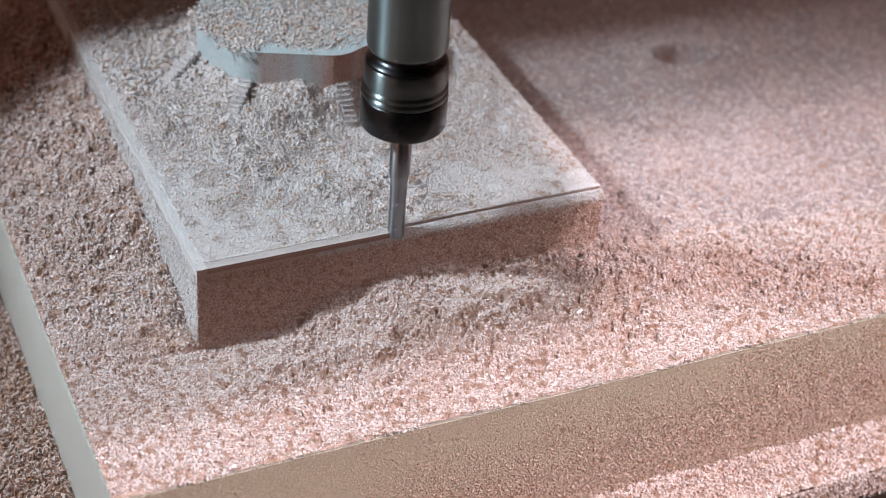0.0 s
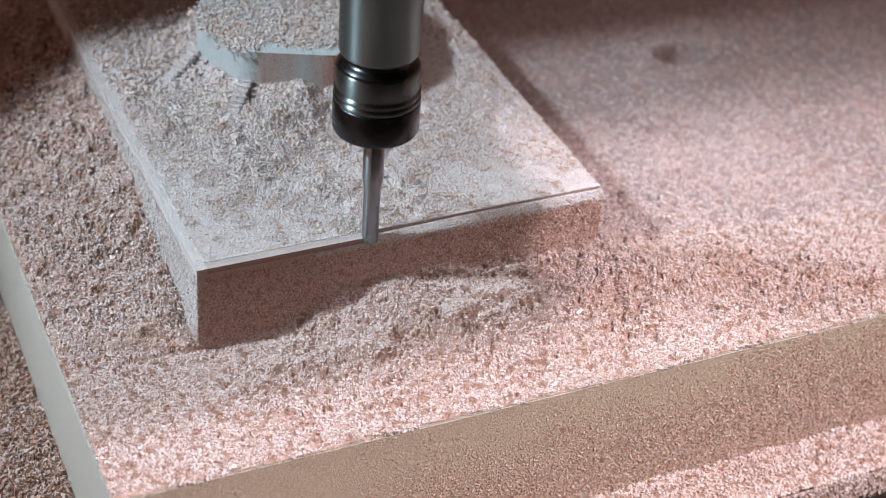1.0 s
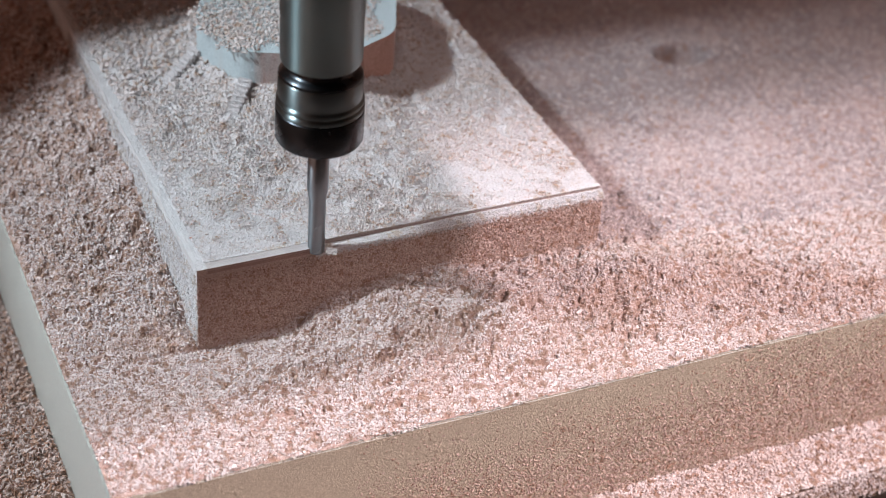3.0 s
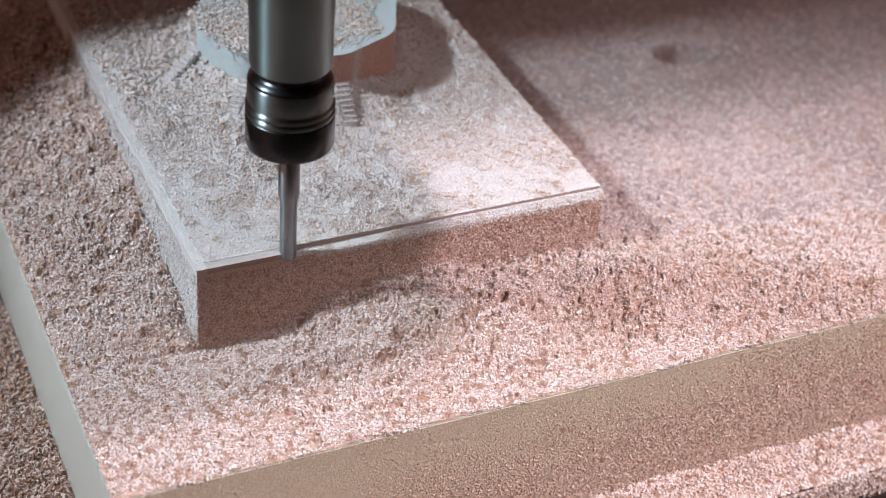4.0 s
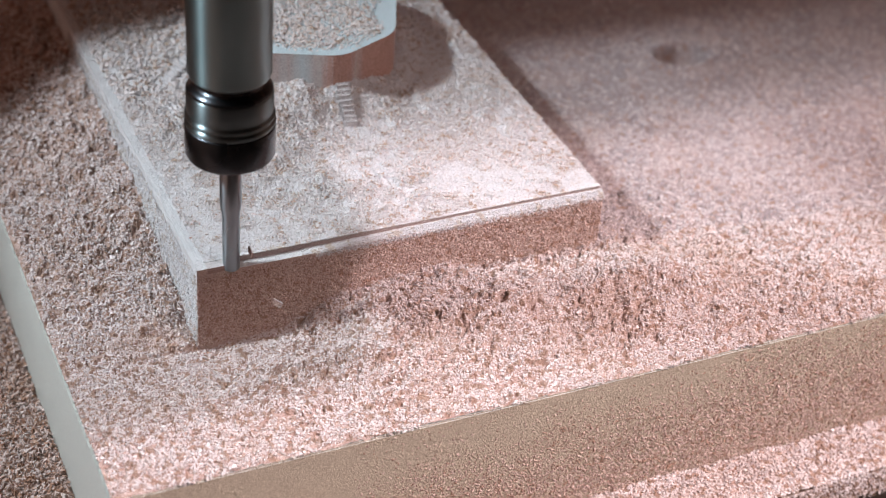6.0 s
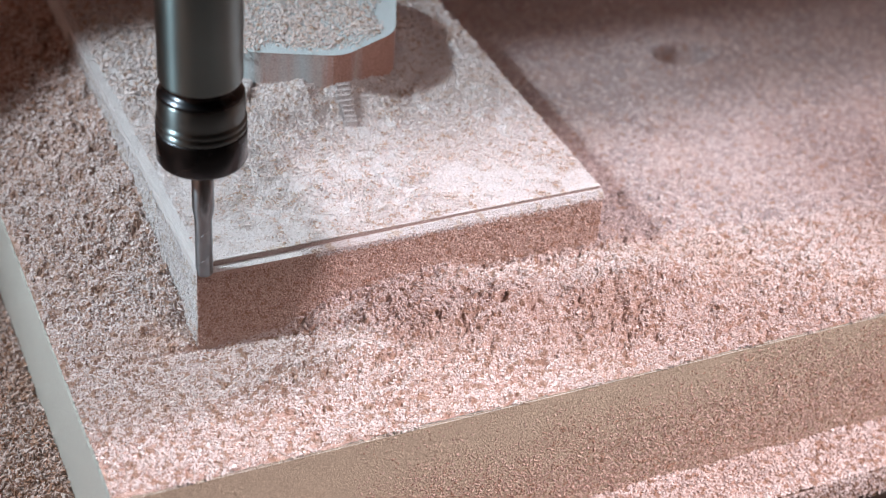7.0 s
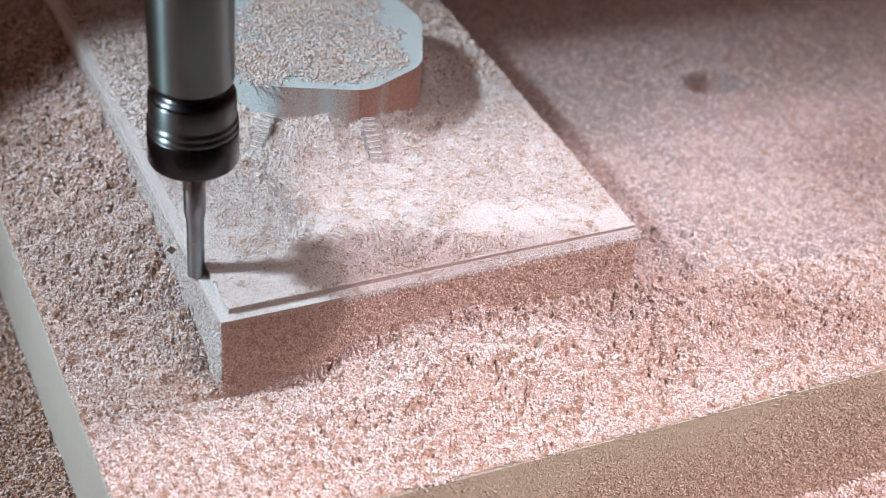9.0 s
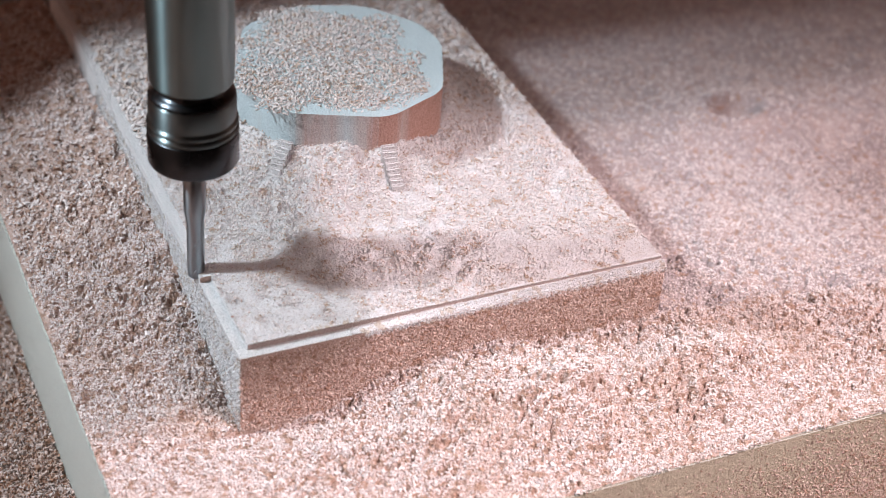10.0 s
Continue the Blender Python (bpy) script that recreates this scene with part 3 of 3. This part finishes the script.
    clouds = [chips(scatter(4, 181.6, 4.4, 130, 3.2, plate_chips, 60, -0.1, 0.9, clear), 0.75, 0.42, 61, 0.6),
              chips(scatter(4, 181.6, 130, 303, 1.0, plate_chips, 62, 0.1, 0.8, clear), 1.9, 0.7, 63, 0.45)]
    BED.append(heap("fine_wood_chips", "thin patchy layer of fine chips on the workpiece", M_FINE, sheets, clouds, ground=M_DUST))

    # powder: on the block, on the floor of the step, over its edges and on the left side
    r = np.random.RandomState(64)
    clouds = [chips(scatter(4, 181.6, 4.4, 120, 1.6, plate_chips, 65, 0.0, 0.2, inner), 0.45, 0.32, 66, 0.25)]
    k = 18000
    x = 44 + 137.6 * r.rand(k) ** 0.8
    y = 0.2 + 4.4 * r.rand(k)
    pile = np.clip((x - 52) / 60, 0.1, 1) * (0.4 + 1.6 * r.rand(k)) * (1 - np.abs(y - 2.4) / 3)
    clouds.append(chips(np.stack([x, y, -RABBET_D + 0.1 + pile], -1), 0.55, 0.34, 67, 0.4))
    k = 9000
    x, along = 4.4 + 177 * r.rand(k), r.normal(0, 0.40, k)
    clouds.append(chips(np.stack([x, 4.5 + np.abs(along) - 0.2, 0.05 - 0.3 * np.clip(-along, 0, 1)], -1), 0.65, 0.36, 72, 0.6))
    k = 2600
    x, y = 181.8 * r.rand(k), -0.1 - 0.3 * r.rand(k)
    clouds.append(chips(np.stack([x, y, -RABBET_D - 0.2 - 2.2 * r.rand(k) ** 2], -1)[x > 50], 0.8, 0.4, 68, 0.5, "front"))
    k = 24000
    y, z = 210 * r.rand(k), -38 * r.rand(k)
    lump = np.clip(value_noise(y, z, 3.5, 4) + value_noise(y, z, 9, 5) + 0.2, 0, 1)
    clouds.append(chips(np.stack([-0.1 - (0.4 + 1.6 * lump) * r.rand(k) ** 1.3, y, z], -1)[z < -RABBET_D - 0.3], 0.55, 0.36, 69, 0.5, "side"))
    BED.append(heap("white_powder", "white powder clinging to the workpiece and its cut edges", M_POWDER, [], clouds, "powder"))

    top = lambda x, y: np.full(np.shape(x), 30.0)
    inside = lambda x, y: np.clip(1.35 - np.hypot((x - 88) / 47, (y - 147) / 51) ** 4 * 1.5 + 0.25 * (y < 120) - 0.3 * (x > 120) + 2.0 * value_noise(x, y, 12, 3), 0, 1)
    clouds = [chips(scatter(42, 144, 93, 198, 2.2, top, 70, -0.1, 0.9, inside), 1.25, 0.55, 71, 0.5)]
    BED.append(heap("boss_wood_chips", "pale chips lying on the top of the boss", M_FINE, [], clouds))

    sheets = [relief(-170, BOARD_X0, -95, 330, 1.6, base_chips)]
    clouds = [chips(scatter(-140, -55.5, -60, 320, 1.2, base_chips, 80, 0.1, 1.6), 2.0, 0.75, 81, 0.7)]
    BED.append(heap("coarse_wood_chips", "coarse reddish wood chips on the machine bed beside the board", M_COARSE, sheets, clouds))

    sheets = [relief(BOARD_X0, 480, -95.6, BOARD_Y0, 1.6, base_chips)]
    clouds = [chips(scatter(60, 430, -96.3, -73, 2.6, base_chips, 82, 0.0, 1.0), 1.25, 0.5, 83, 0.55)]
    r = np.random.RandomState(84)
    k = 9000
    lip = np.stack([60 + 370 * r.rand(k), -96.1 - 0.6 * r.rand(k), BASE_TOP - 15 * r.rand(k) ** 1.3], -1)
    clouds.append(chips(lip, 1.1, 0.45, 85, 0.5, "front"))
    BED.append(heap("bed_wood_chips", "pale pink chips heaped along the front of the machine bed", M_CHIPS, sheets, clouds))

    # fibres that cling to upright faces
    r = np.random.RandomState(90)
    k = 30000
    x = r.rand(k) * 181
    z = -4.0 - r.rand(k) ** 0.9 * 34
    face = np.stack([x, -0.05 - 0.3 * r.rand(k) ** 2, z], -1)
    clouds = [chips(face, 0.8, 0.38, 91, 0.7, "front")]
    BED.append(heap("clinging_fibres", "short reddish fibres clinging to the cut face", M_RED, [], clouds, "fibres"))
    k = 9000
    x = 181 * r.rand(k) ** 0.6
    z = -3.4 - 27 * r.rand(k)
    some = r.rand(k) < np.clip((x - 70) / 110 + 0.9 * value_noise(x, z, 14, 3), 0.04, 1)
    clouds = [chips(np.stack([x, -0.2 - 0.5 * r.rand(k) ** 2, z], -1)[some], 0.9, 0.4, 95, 0.5, "front")]
    BED.append(heap("face_dust", "tan dust caught on the cut face", M_FACE, [], clouds, "dust"))
    k = 70000
    x = 40 + r.rand(k) * 360
    z = -42 - 66 * r.rand(k)
    low = r.rand(k) < np.clip((-z - 44 + (x - 120) / 9 + 14 * value_noise(x, z, 17, 5)) / 58, 0.10, 1) ** 1.4
    face = np.stack([x, np.full(k, BOARD_Y0 - 0.1) - 0.4 * r.rand(k) ** 2, z], -1)[low]
    clouds = [chips(face, 0.85, 0.38, 92, 0.5, "front")]
    BED.append(heap("board_face_chips", "thin chips clinging to the board's front face", M_FACE, [], clouds))


chip_heaps()


# ---------------------------------------------------------------- what moves
def bed_at(t):
    for (a, p), (b, q) in zip(BED_ROWS, BED_ROWS[1:]):
        if t <= b:
            return p + (q - p) * (t - a) / (b - a)
    return BED_ROWS[-1][1]


def motions():
    for ob in BED:
        walk(ob, [(t, pose(0, -d * MM, 0)) for t, d in BED_ROWS])
    walk(SPINDLE, [(t, pose(x * MM, TOOL_Y * MM, -RABBET_D * MM)) for t, x in SPINDLE_ROWS])
    walk(CUTTER, [(i * 0.1, pose(0, 0, 0, 0, 0, -70 * i)) for i in range(101)])
    for ob, (x, y, z), when, (a, b, c, d) in CRUMBS:
        start = lambda t: (t, pose(x * MM, (y - bed_at(t)) * MM, z * MM))
        if when is None or when > 9.6:
            walk(ob, [start(t) for t, _ in BED_ROWS])
            continue
        when = max(0.02, when)
        # thrown aside by the cutter, it comes to rest half buried in the heap before the block
        if x > RABBET_W:
            lx, ly = x + 10 + 40 * a, -8 - 40 * b
        else:
            lx, ly = -9 - 30 * a, max(y, 12) + 30 * (b - 0.3)
        lz = float(board_chips(lx, ly)) - 5.0
        rows = [start(t) for t, _ in BED_ROWS if t < when - 0.07] + ([start(when - 0.05)] if when > 0.06 else []) + [start(when)]
        rows.append((when + 0.04, pose((x + (lx - x) * 0.4) * MM, (y + (ly - y) * 0.4 - bed_at(when + 0.04)) * MM, (z + 5 + 4 * c) * MM, 40 * a, 50 * b, 60 * d)))
        rows.append((when + 0.1, pose(lx * MM, (ly - bed_at(when + 0.1)) * MM, lz * MM, 70 * a, 80 * b, 85 * d)))
        rows += [(t, pose(lx * MM, (ly - bed_at(t)) * MM, lz * MM, 70 * a, 80 * b, 85 * d)) for t, _ in BED_ROWS if t > when + 0.18]
        walk(ob, rows)


motions()
